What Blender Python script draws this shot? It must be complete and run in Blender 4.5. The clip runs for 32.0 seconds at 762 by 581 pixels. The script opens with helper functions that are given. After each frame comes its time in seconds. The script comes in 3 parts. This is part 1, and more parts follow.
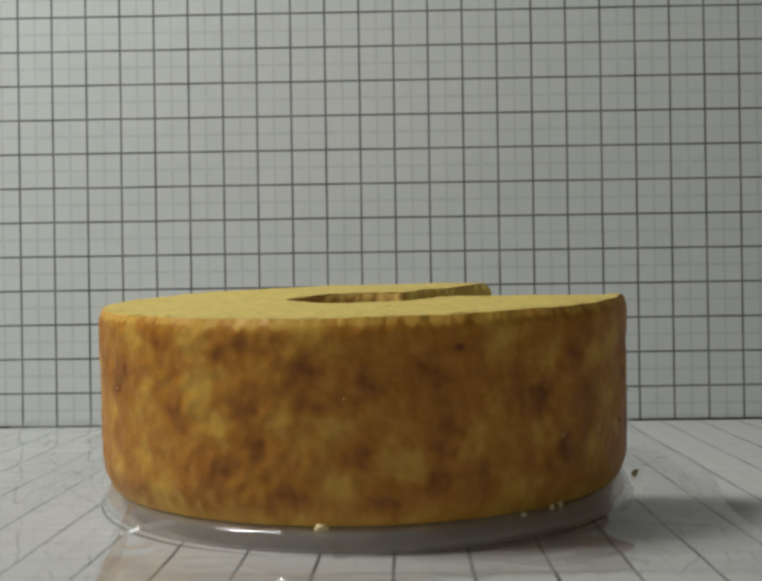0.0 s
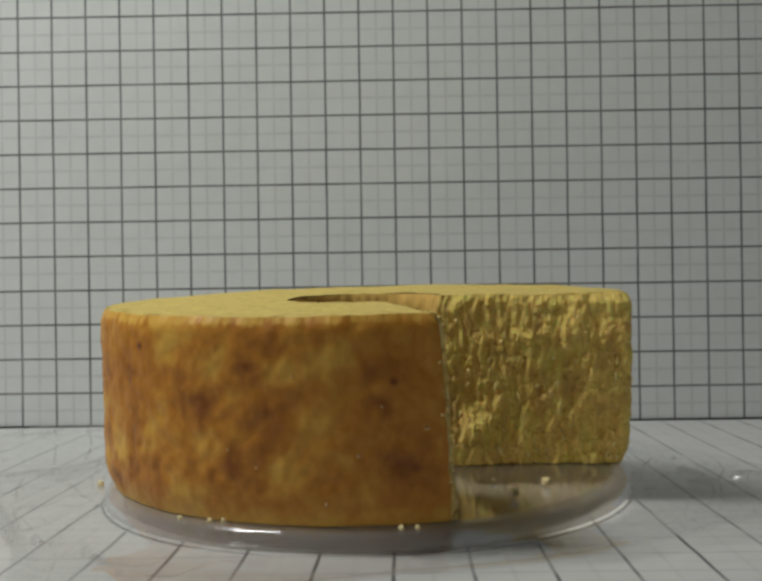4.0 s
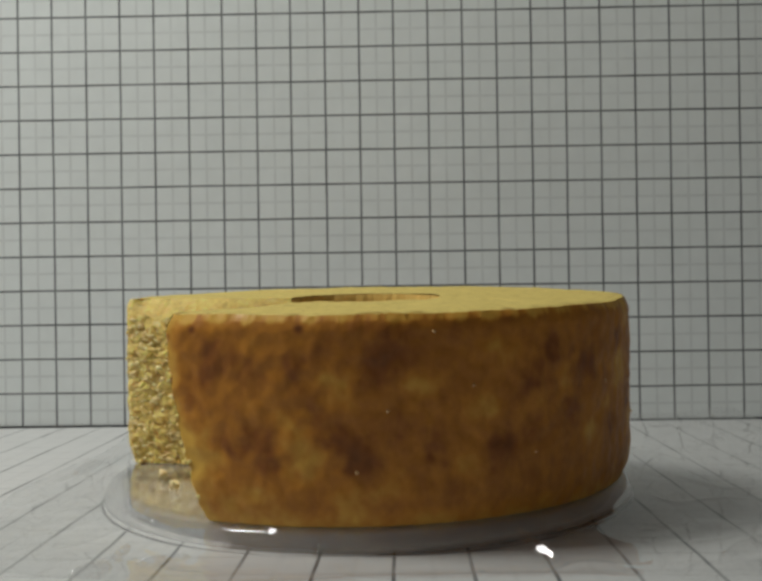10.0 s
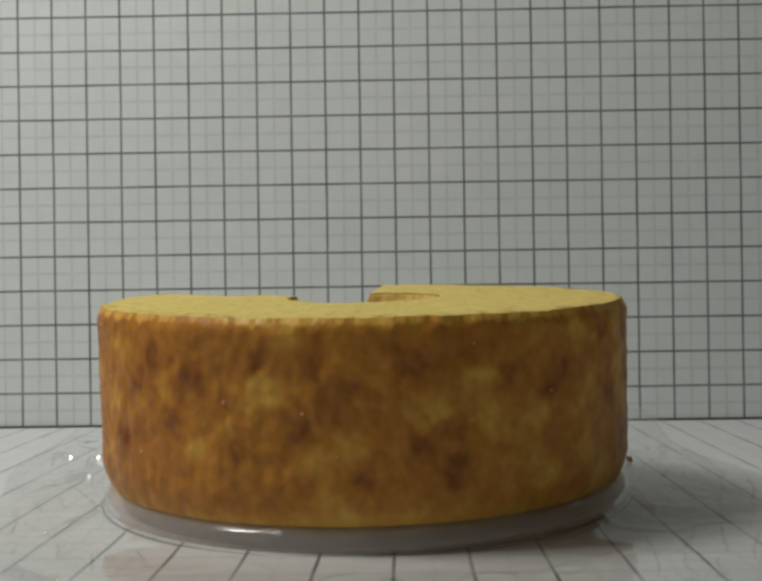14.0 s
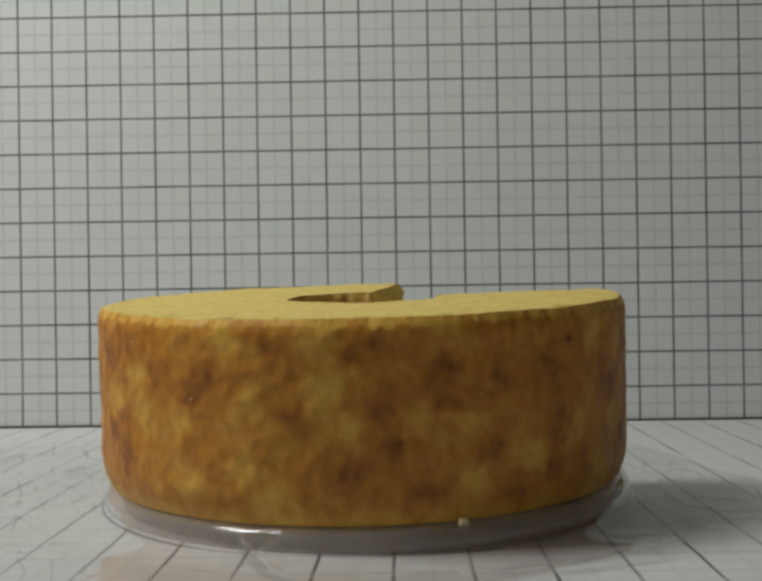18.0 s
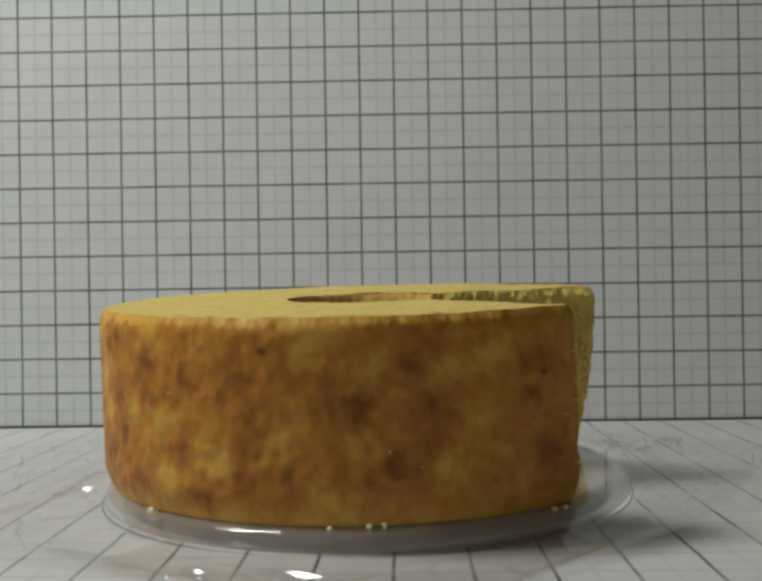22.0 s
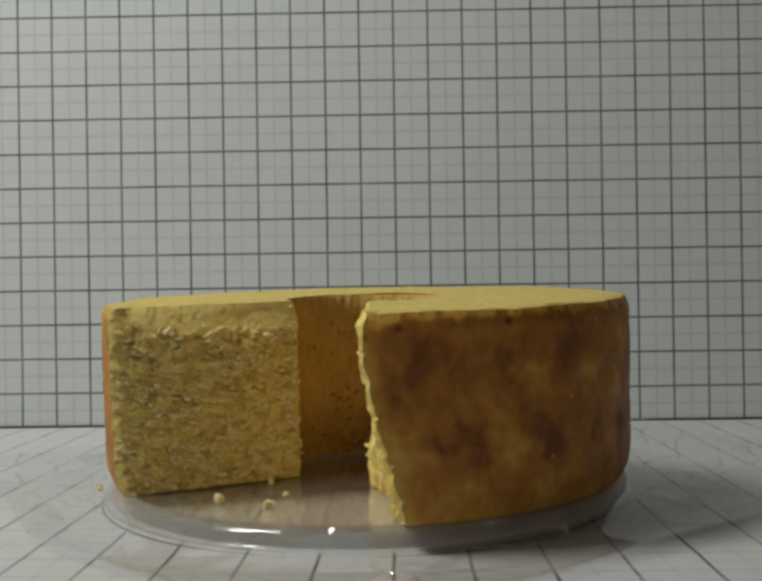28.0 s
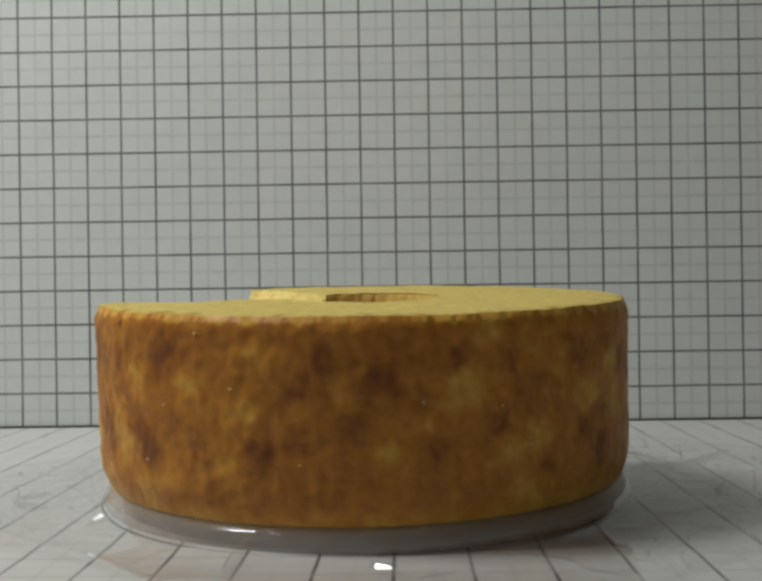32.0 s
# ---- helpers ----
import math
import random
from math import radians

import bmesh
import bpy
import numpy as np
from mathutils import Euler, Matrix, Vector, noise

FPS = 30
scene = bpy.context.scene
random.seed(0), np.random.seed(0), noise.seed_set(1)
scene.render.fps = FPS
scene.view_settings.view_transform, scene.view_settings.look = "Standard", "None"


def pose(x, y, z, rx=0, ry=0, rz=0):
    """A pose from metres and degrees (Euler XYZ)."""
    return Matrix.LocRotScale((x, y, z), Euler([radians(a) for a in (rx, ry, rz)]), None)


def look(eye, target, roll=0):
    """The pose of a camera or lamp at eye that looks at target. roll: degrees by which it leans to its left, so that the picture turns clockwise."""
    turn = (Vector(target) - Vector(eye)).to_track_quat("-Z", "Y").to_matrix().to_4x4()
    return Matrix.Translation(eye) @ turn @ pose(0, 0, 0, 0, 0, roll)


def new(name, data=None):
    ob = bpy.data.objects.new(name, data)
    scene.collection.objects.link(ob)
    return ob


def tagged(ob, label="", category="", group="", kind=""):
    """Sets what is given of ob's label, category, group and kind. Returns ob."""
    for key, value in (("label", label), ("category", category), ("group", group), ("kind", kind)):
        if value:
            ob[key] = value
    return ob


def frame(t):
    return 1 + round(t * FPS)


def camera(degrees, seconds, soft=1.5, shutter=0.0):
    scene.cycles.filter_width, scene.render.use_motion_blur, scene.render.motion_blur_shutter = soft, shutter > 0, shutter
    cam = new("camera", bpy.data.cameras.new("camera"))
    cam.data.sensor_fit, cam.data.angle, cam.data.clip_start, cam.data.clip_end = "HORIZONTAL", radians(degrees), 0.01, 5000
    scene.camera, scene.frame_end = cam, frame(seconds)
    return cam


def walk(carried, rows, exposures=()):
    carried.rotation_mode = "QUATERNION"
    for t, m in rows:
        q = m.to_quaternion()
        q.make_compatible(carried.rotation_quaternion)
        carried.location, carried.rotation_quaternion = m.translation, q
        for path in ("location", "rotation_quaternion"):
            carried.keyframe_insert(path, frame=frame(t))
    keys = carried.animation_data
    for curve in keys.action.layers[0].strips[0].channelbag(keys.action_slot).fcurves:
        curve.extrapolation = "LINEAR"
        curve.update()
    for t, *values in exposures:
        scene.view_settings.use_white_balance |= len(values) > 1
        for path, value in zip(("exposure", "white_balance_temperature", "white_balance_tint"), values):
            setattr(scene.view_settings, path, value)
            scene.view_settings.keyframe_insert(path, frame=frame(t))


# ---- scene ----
cam = camera(35.39, 32.0, soft=3.4)
STAND = pose(0.0035, -0.69309, 0.07522, 90.173, 0.8345, 1.0305)
walk(cam, [(0.0, STAND), (32.0, STAND)],
     exposures=[(0.0, 0.03), (2.0, 0.00), (3.0, -0.02), (5.0, -0.10), (7.0, -0.12), (9.0, -0.04), (11.0, 0.01), (13.0, 0.03), (16.7, 0.01), (21.0, 0.01),
                (23.0, -0.06), (25.0, -0.11), (28.0, -0.11), (30.0, -0.06), (32.0, 0.00)])

# ---- light ----
world = bpy.data.worlds.new("room_air")
world.use_nodes = True
scene.world = world
world.node_tree.nodes["Background"].inputs[0].default_value = (0.62, 0.66, 0.66, 1)
world.node_tree.nodes["Background"].inputs[1].default_value = 0.02


def lamp(name, eye, target, width, height, watts, colour):
    data = bpy.data.lights.new(name, "AREA")
    data.shape, data.size, data.size_y, data.energy, data.color = "RECTANGLE", width, height, watts, colour
    ob = new(name, data)
    ob.matrix_world = look(eye, target)
    return ob


lamp("desk_lamp_light", (-0.50, -0.36, 0.78), (0.0, -0.25, 0.03), 0.27, 0.27, 5.5, (0.985, 1.0, 0.95))
# unseen soft fill from overhead, added to raise the ambient light
lamp("ceiling_lamp_light", (0.0, -0.75, 1.70), (0.0, -0.30, 0.0), 0.9, 0.6, 0.97, (1.0, 0.99, 0.95))

# ---- sizes ----
U = 0.020371                      # unit of the cake's plan, in metres
ORIGIN = (-0.01004, -0.25688, 0.00428)
TILT = pose(*ORIGIN, 3.046, -0.394, 0)
R_CAKE, R_HOLE = 4.563 * U, 1.36 * U
WIDEN = 0.03                      # how far the tube opens towards the bed
LEAN_X, LEAN_Y = 0.0042, 0.0068   # slope of the shaved top against the plate
Z_TOP, Z_BED = 3.435 * U, 0.42 * U
FLOOR_PITCH, WALL_PITCH = 0.0216, 0.019946
WALL_YAW = -0.155


# ---- materials ----
def material(name):
    m = bpy.data.materials.new(name)
    m.use_nodes = True
    nt = m.node_tree
    return m, nt, nt.nodes["Principled BSDF"], nt.nodes["Material Output"]


def node(nt, kind, **values):
    n = nt.nodes.new(kind)
    for key, value in values.items():
        if key in n.inputs.keys():
            n.inputs[key].default_value = value
    return n


def math_node(nt, op, a, b=None, clamp=False):
    n = nt.nodes.new("ShaderNodeMath")
    n.operation, n.use_clamp = op, clamp
    for i, x in enumerate((a, b)):
        if x is None:
            continue
        if isinstance(x, (int, float)):
            n.inputs[i].default_value = x
        else:
            nt.links.new(x, n.inputs[i])
    return n.outputs[0]


def mix_colour(nt, fac, a, b):
    n = nt.nodes.new("ShaderNodeMix")
    n.data_type = "RGBA"
    for sock, x in ((n.inputs[0], fac), (n.inputs[6], a), (n.inputs[7], b)):
        if isinstance(x, (int, float)):
            sock.default_value = x
        elif isinstance(x, tuple):
            sock.default_value = (*x, 1)
        else:
            nt.links.new(x, sock)
    return n.outputs[2]


def ramp(nt, fac, *stops):
    n = nt.nodes.new("ShaderNodeValToRGB")
    while len(n.color_ramp.elements) < len(stops):
        n.color_ramp.elements.new(0.5)
    for e, (pos, col) in zip(n.color_ramp.elements, stops):
        e.position = pos
        e.color = (*col, 1) if isinstance(col, tuple) else (col, col, col, 1)
    nt.links.new(fac, n.inputs[0])
    return n.outputs[0]


def coords(nt, scale=(1, 1, 1), offset=(0, 0, 0)):
    tc = nt.nodes.new("ShaderNodeTexCoord")
    mp = nt.nodes.new("ShaderNodeMapping")
    mp.inputs["Scale"].default_value, mp.inputs["Location"].default_value = scale, offset
    nt.links.new(tc.outputs["Object"], mp.inputs["Vector"])
    return mp.outputs[0]


def noise_tex(nt, vec, scale, detail=4.0, rough=0.55):
    n = nt.nodes.new("ShaderNodeTexNoise")
    n.inputs["Scale"].default_value, n.inputs["Detail"].default_value, n.inputs["Roughness"].default_value = scale, detail, rough
    nt.links.new(vec, n.inputs["Vector"])
    return n.outputs["Fac"]


def bump(nt, bsdf, height, strength, distance):
    n = nt.nodes.new("ShaderNodeBump")
    n.inputs["Strength"].default_value, n.inputs["Distance"].default_value = strength, distance
    nt.links.new(height, n.inputs["Height"])
    nt.links.new(n.outputs[0], bsdf.inputs["Normal"])


def line_mask(nt, coord, pitch, phase, width):
    """1 on lines of that width, every pitch."""
    a = math_node(nt, "ADD", coord, 1000 * pitch - phase + pitch / 2)
    b = math_node(nt, "MODULO", a, pitch)
    d = math_node(nt, "ABSOLUTE", math_node(nt, "SUBTRACT", b, pitch / 2))
    return math_node(nt, "SUBTRACT", 1.0, math_node(nt, "DIVIDE", math_node(nt, "SUBTRACT", d, width * 0.35), width * 0.3, True), True)


def grid_paper(name, pitch, px, py, axis, width, paper, minor, cross):
    m, nt, bsdf, out = material(name)
    vec = coords(nt)
    sep = nt.nodes.new("ShaderNodeSeparateXYZ")
    nt.links.new(vec, sep.inputs[0])
    u, v = sep.outputs[0], sep.outputs[axis]
    wob = math_node(nt, "MULTIPLY", math_node(nt, "SUBTRACT", noise_tex(nt, vec, 22, 2), 0.5), 0.0012 if axis == 1 else 0.0006)
    u, v = math_node(nt, "ADD", u, wob), math_node(nt, "ADD", v, wob)
    major = math_node(nt, "MAXIMUM", line_mask(nt, u, pitch, px, width), math_node(nt, "MULTIPLY", line_mask(nt, v, pitch, py, width), cross))
    half = math_node(nt, "MAXIMUM", line_mask(nt, u, pitch, px + pitch / 2, width * 1.2), line_mask(nt, v, pitch, py + pitch / 2, width * 1.2))
    wear = ramp(nt, noise_tex(nt, vec, 30, 3), (0.34, 0.38 if axis == 1 else 0.8), (0.62, 1.0))
    major = math_node(nt, "MULTIPLY", major, wear)
    fade = math_node(nt, "MULTIPLY", half, math_node(nt, "MULTIPLY", noise_tex(nt, vec, 60, 3), minor))
    blot = math_node(nt, "ADD", math_node(nt, "MULTIPLY", noise_tex(nt, vec, 9, 4), 0.5), math_node(nt, "MULTIPLY", noise_tex(nt, vec, 90, 3), 0.5))
    tone = mix_colour(nt, ramp(nt, blot, (0.3, 0.0), (0.7, 1.0)), paper, tuple(c * 0.90 for c in paper))
    base = mix_colour(nt, fade, tone, (0.25, 0.25, 0.25))
    base = mix_colour(nt, major, base, (0.115, 0.12, 0.125))
    nt.links.new(base, bsdf.inputs["Base Color"])
    bsdf.inputs["Roughness"].default_value = 0.62
    bsdf.inputs["Specular IOR Level"].default_value = 0.3
    bump(nt, bsdf, noise_tex(nt, vec, 14, 3), 0.25, 0.002)
    return m


WALL_PAPER = grid_paper("printed_grid_paper_wall", WALL_PITCH, 0.0002, 0.0, 2, 0.00115, (0.755, 0.785, 0.775), 0.35, 1.0)
FLOOR_PAPER = grid_paper("printed_grid_paper_floor", FLOOR_PITCH, 0.0, 0.0176, 1, 0.0011, (0.635, 0.635, 0.625), 0.22, 0.35)


def plain(name, colour, rough, grain=60.0, spread=0.12, metal=0.0):
    m, nt, bsdf, out = material(name)
    vec = coords(nt)
    f = noise_tex(nt, vec, grain, 5)
    nt.links.new(mix_colour(nt, f, tuple(c * (1 - spread) for c in colour), tuple(min(1, c * (1 + spread)) for c in colour)), bsdf.inputs["Base Color"])
    bsdf.inputs["Roughness"].default_value, bsdf.inputs["Metallic"].default_value = rough, metal
    bump(nt, bsdf, f, 0.1, 0.001)
    return m


WOOD = plain("table_wood", (0.30, 0.20, 0.12), 0.5, 12)
PLASTER = plain("wall_plaster", (0.62, 0.61, 0.58), 0.85, 8)
CARPET = plain("room_floor_boards", (0.22, 0.16, 0.11), 0.6, 8)
HUB = plain("dark_turntable_plastic", (0.035, 0.034, 0.036), 0.4, 80)
INK = plain("dark_printed_border", (0.03, 0.03, 0.032), 0.6, 200)


def soften(bsdf, weight):
    """Light that sinks into the sponge."""
    bsdf.inputs["Subsurface Weight"].default_value = weight
    bsdf.inputs["Subsurface Radius"].default_value = (1.0, 0.55, 0.15)
    bsdf.inputs["Subsurface Scale"].default_value = 0.004


def crust(name):
    """Baked outer skin: golden with brown blotches, from the mesh's own browning layer and fine grain."""
    m, nt, bsdf, out = material(name)
    at = nt.nodes.new("ShaderNodeAttribute")
    at.attribute_name = "browning"
    fine = noise_tex(nt, coords(nt), 520, 4, 0.6)
    mid = noise_tex(nt, coords(nt), 150, 4, 0.55)
    f = math_node(nt, "ADD", at.outputs["Fac"], math_node(nt, "MULTIPLY", math_node(nt, "SUBTRACT", fine, 0.5), 0.10))
    f = math_node(nt, "ADD", f, math_node(nt, "MULTIPLY", math_node(nt, "SUBTRACT", mid, 0.5), 0.11), True)
    col = ramp(nt, f, (0.0, (0.75, 0.43, 0.073)), (0.33, (0.545, 0.220, 0.026)), (0.65, (0.28, 0.092, 0.015)), (1.0, (0.115, 0.038, 0.010)))
    nt.links.new(col, bsdf.inputs["Base Color"])
    nt.links.new(ramp(nt, mid, (0.3, 0.42), (0.7, 0.62)), bsdf.inputs["Roughness"])
    bsdf.inputs["Specular IOR Level"].default_value = 0.35
    h = math_node(nt, "ADD", fine, math_node(nt, "MULTIPLY", mid, 0.8))
    bump(nt, bsdf, h, 0.07, 0.0006)
    return m


def crumb(name, light, dark, stretch, scale, strength, sink=0.35):
    """Torn sponge: pale crumbs over darker pores, with shade of hollows painted in."""
    m, nt, bsdf, out = material(name)
    vec = coords(nt, stretch)
    at = nt.nodes.new("ShaderNodeAttribute")
    at.attribute_name = "pores"
    big = noise_tex(nt, vec, scale, 4, 0.6)
    fine = noise_tex(nt, vec, scale * 3.2, 3, 0.6)
    f = math_node(nt, "ADD", math_node(nt, "MULTIPLY", big, 0.5), math_node(nt, "MULTIPLY", fine, 0.5))
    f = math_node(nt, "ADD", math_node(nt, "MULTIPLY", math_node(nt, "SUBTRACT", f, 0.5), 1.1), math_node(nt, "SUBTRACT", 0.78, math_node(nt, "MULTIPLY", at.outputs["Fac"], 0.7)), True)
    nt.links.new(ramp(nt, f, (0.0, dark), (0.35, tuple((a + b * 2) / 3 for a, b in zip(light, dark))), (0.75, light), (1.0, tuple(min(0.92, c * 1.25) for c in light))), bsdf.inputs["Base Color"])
    bsdf.inputs["Roughness"].default_value = 0.9
    bsdf.inputs["Specular IOR Level"].default_value = 0.2
    bump(nt, bsdf, f, strength, 0.0010)
    if sink:
        soften(bsdf, sink)
    return m


CRUST = crust("baked_crust")
TOP = crumb("shaved_cake_top", (0.645, 0.50, 0.150), (0.38, 0.24, 0.055), (1, 1, 1), 160, 0.18, 0.0)
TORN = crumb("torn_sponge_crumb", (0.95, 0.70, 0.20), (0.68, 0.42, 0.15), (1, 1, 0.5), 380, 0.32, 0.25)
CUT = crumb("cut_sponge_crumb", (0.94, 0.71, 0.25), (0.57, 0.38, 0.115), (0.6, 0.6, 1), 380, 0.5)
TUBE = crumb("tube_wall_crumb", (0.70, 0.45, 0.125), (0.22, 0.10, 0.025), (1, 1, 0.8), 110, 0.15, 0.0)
FLAKE = crumb("pale_dry_flake", (0.96, 0.755, 0.38), (0.70, 0.46, 0.16), (1, 1, 1), 300, 0.3, 0.0)
CRUMB = crumb("loose_crumb", (0.95, 0.73, 0.29), (0.66, 0.41, 0.10), (1, 1, 1), 300, 0.3, 0.0)


DRY = crumb("dry_fallen_crumb", (0.95, 0.77, 0.42), (0.72, 0.52, 0.24), (1, 1, 1), 300, 0.3, 0.0)
SPECK = plain("pale_sugar_speck", (0.62, 0.40, 0.18), 0.75, 300, 0.05)


def clear(name, tint, low, high, rough, wrinkle=0.0, haze=0.0, ior=0.0):
    """Clear plastic: light passes straight through, tinted, under a gloss that grows towards grazing."""
    m, nt, bsdf, out = material(name)
    if ior:
        see = node(nt, "ShaderNodeBsdfRefraction", Color=(*tint, 1), Roughness=0.02, IOR=ior)
    else:
        see = node(nt, "ShaderNodeBsdfTransparent", Color=(*tint, 1))
    gloss = node(nt, "ShaderNodeBsdfGlossy", Color=(1, 1, 1, 1), Roughness=rough)
    facing = node(nt, "ShaderNodeLayerWeight", Blend=0.5)
    if wrinkle:
        b = nt.nodes.new("ShaderNodeBump")
        b.inputs["Strength"].default_value, b.inputs["Distance"].default_value = wrinkle, 0.002
        nt.links.new(noise_tex(nt, coords(nt), 45, 3), b.inputs["Height"])
        nt.links.new(b.outputs[0], gloss.inputs["Normal"])
    k = math_node(nt, "POWER", facing.outputs["Facing"], 4.0)
    fac = math_node(nt, "ADD", math_node(nt, "MULTIPLY", k, high - low), low)
    mix = nt.nodes.new("ShaderNodeMixShader")
    nt.links.new(fac, mix.inputs[0])
    body = see.outputs[0]
    if haze:
        veil = nt.nodes.new("ShaderNodeMixShader")
        veil.inputs[0].default_value = haze
        scuff = node(nt, "ShaderNodeBsdfDiffuse", Color=(0.80, 0.78, 0.76, 1))
        nt.links.new(body, veil.inputs[1])
        nt.links.new(scuff.outputs[0], veil.inputs[2])
        body = veil.outputs[0]
    nt.links.new(body, mix.inputs[1])
    nt.links.new(gloss.outputs[0], mix.inputs[2])
    nt.links.new(mix.outputs[0], out.inputs["Surface"])
    return m


ACRYLIC = clear("clear_acrylic", (0.74, 0.71, 0.64), 0.03, 0.85, 0.10, 0.0, 0.05, 1.49)
FILM = clear("clear_plastic_film", (0.965, 0.965, 0.965), 0.07, 0.72, 0.05, 0.03, 0.02)


# grey tint of the ring that stands in for the rim's dark refraction line
EDGE_LINE = clear("drawn_edge_line", (0.76, 0.75, 0.75), 0.03, 0.4, 0.1)
RIM = clear("clear_acrylic_rim", (0.84, 0.84, 0.85), 0.07, 0.50, 0.055, 0.0, 0.28)


# ---- building helpers ----
def from_grid(name, pts, mat, parent=None, closed=False, smooth=True, layer=None, values=None, label="", flip=False):
    """A sheet of quads from rows of points; closed joins the last point of a row to its first."""
    rows, cols = len(pts), len(pts[0])
    verts = [tuple(p) for row in pts for p in row]
    faces = []
    for i in range(rows - 1):
        for j in range(cols if closed else cols - 1):
            k = (j + 1) % cols
            f = (i * cols + j, i * cols + k, (i + 1) * cols + k, (i + 1) * cols + j)
            faces.append(f[::-1] if flip else f)
    me = bpy.data.meshes.new(name)
    me.from_pydata(verts, [], faces)
    me.materials.append(mat)
    me.polygons.foreach_set("use_smooth", [smooth] * len(me.polygons))
    if layer:
        at = me.attributes.new(layer, "FLOAT", "POINT")
        at.data.foreach_set("value", [float(x) for row in values for x in row])
    ob = new(name, me)
    if parent:
        ob.parent = parent
    if label:
        tagged(ob, label)
    return ob


def part(name, bm, mat, parent=None, label="", smooth=False):
    me = bpy.data.meshes.new(name)
    bm.to_mesh(me)
    bm.free()
    me.materials.append(mat)
    me.polygons.foreach_set("use_smooth", [smooth] * len(me.polygons))
    ob = new(name, me)
    if parent:
        ob.parent = parent
    if label:
        tagged(ob, label)
    return ob


def box(name, size, at, mat, parent=None, bevel=0.0, label=""):
    bm = bmesh.new()
    bmesh.ops.create_cube(bm, size=1.0)
    bmesh.ops.scale(bm, vec=size, verts=bm.verts)
    bmesh.ops.translate(bm, vec=at, verts=bm.verts)
    if bevel:
        bmesh.ops.bevel(bm, geom=list(bm.edges), offset=bevel, segments=2, affect="EDGES", profile=0.5)
    return part(name, bm, mat, parent, label)


def lathe(name, profile, mat, parent=None, steps=96, label="", smooth=True):
    """Turns (radius, height) pairs round the z axis; ends at radius 0 are closed."""
    pts = []
    for r, z in profile:
        pts.append([(max(r, 1e-5) * math.cos(2 * math.pi * k / steps), max(r, 1e-5) * math.sin(2 * math.pi * k / steps), z) for k in range(steps)])
    return from_grid(name, pts, mat, parent, closed=True, smooth=smooth, label=label)


def fbm(x, y, z, octaves=4):
    return noise.fractal(Vector((x, y, z)), 0.9, 2.0, octaves)


# ---- room, table, grid sheets ----
def build_place():
    rx, ry0, ry1, rz0, rz1 = 1.9, -2.6, 1.2, -0.75, 1.75
    cx, cy = 0.0, (ry0 + ry1) / 2
    tagged(box("ground", (2 * rx, ry1 - ry0, 0.05), (cx, cy, rz0 - 0.025), CARPET), "brown wooden floor boards of the room", "floor", kind="structure")
    tagged(box("ceiling", (2 * rx, ry1 - ry0, 0.05), (cx, cy, rz1 + 0.025), PLASTER), "plain off-white plaster ceiling", "ceiling", kind="structure")
    for nm, size, at in (("wall_north", (2 * rx, 0.05, rz1 - rz0), (0, ry1 + 0.025, (rz0 + rz1) / 2)),
                         ("wall_south", (2 * rx, 0.05, rz1 - rz0), (0, ry0 - 0.025, (rz0 + rz1) / 2)),
                         ("wall_west", (0.05, ry1 - ry0, rz1 - rz0), (-rx - 0.025, cy, (rz0 + rz1) / 2)),
                         ("wall_east", (0.05, ry1 - ry0, rz1 - rz0), (rx + 0.025, cy, (rz0 + rz1) / 2))):
        tagged(box(nm, size, at, PLASTER), "plain off-white plaster wall of the room", "wall", kind="structure")
    table = tagged(new("table"), "brown wooden table under the grid sheets", "table")
    table.location = (0, -0.5, rz0)
    h = -rz0 - 0.004
    box("tabletop", (1.5, 1.3, 0.03), (0, 0, h - 0.015), WOOD, table, 0.004)
    for sx in (-1, 1):
        for sy in (-1, 1):
            box("leg", (0.05, 0.05, h - 0.03), (sx * 0.69, sy * 0.59, (h - 0.03) / 2), WOOD, table, 0.003)
    floor = box("floor", (1.0, 0.80, 0.004), (0, 0, -0.002), FLOOR_PAPER)
    for v in floor.data.vertices:
        v.co.y -= 0.40
    tagged(floor, "white grid paper with dark printed lines lying on the table", "grid paper", kind="structure")
    wall = box("wall_grid", (1.0, 0.006, 0.56), (0, 0.0033, 0.28), WALL_PAPER)
    wall.matrix_world = pose(0, 0, 0, 0, 0, WALL_YAW)
    tagged(wall, "white upright board printed with a dark square grid", "backdrop board", kind="structure")
    edge = box("trim", (1.0, 0.0008, 0.0011), (0, 0.0, 0.0006), INK)
    edge.matrix_world = pose(0, -0.0006, 0, 0, 0, WALL_YAW)
    tagged(edge, "thin dark border line along the foot of the grid board", "border", kind="structure")


# ---- cake ----
A_CUT_TOP, A_CUT_BED = -7.5, -5.6        # the knife-cut face, in degrees round the axis
A_TORN_TOP, A_TORN_BED = 55.6, 63.4      # the torn face, which leans over the gap

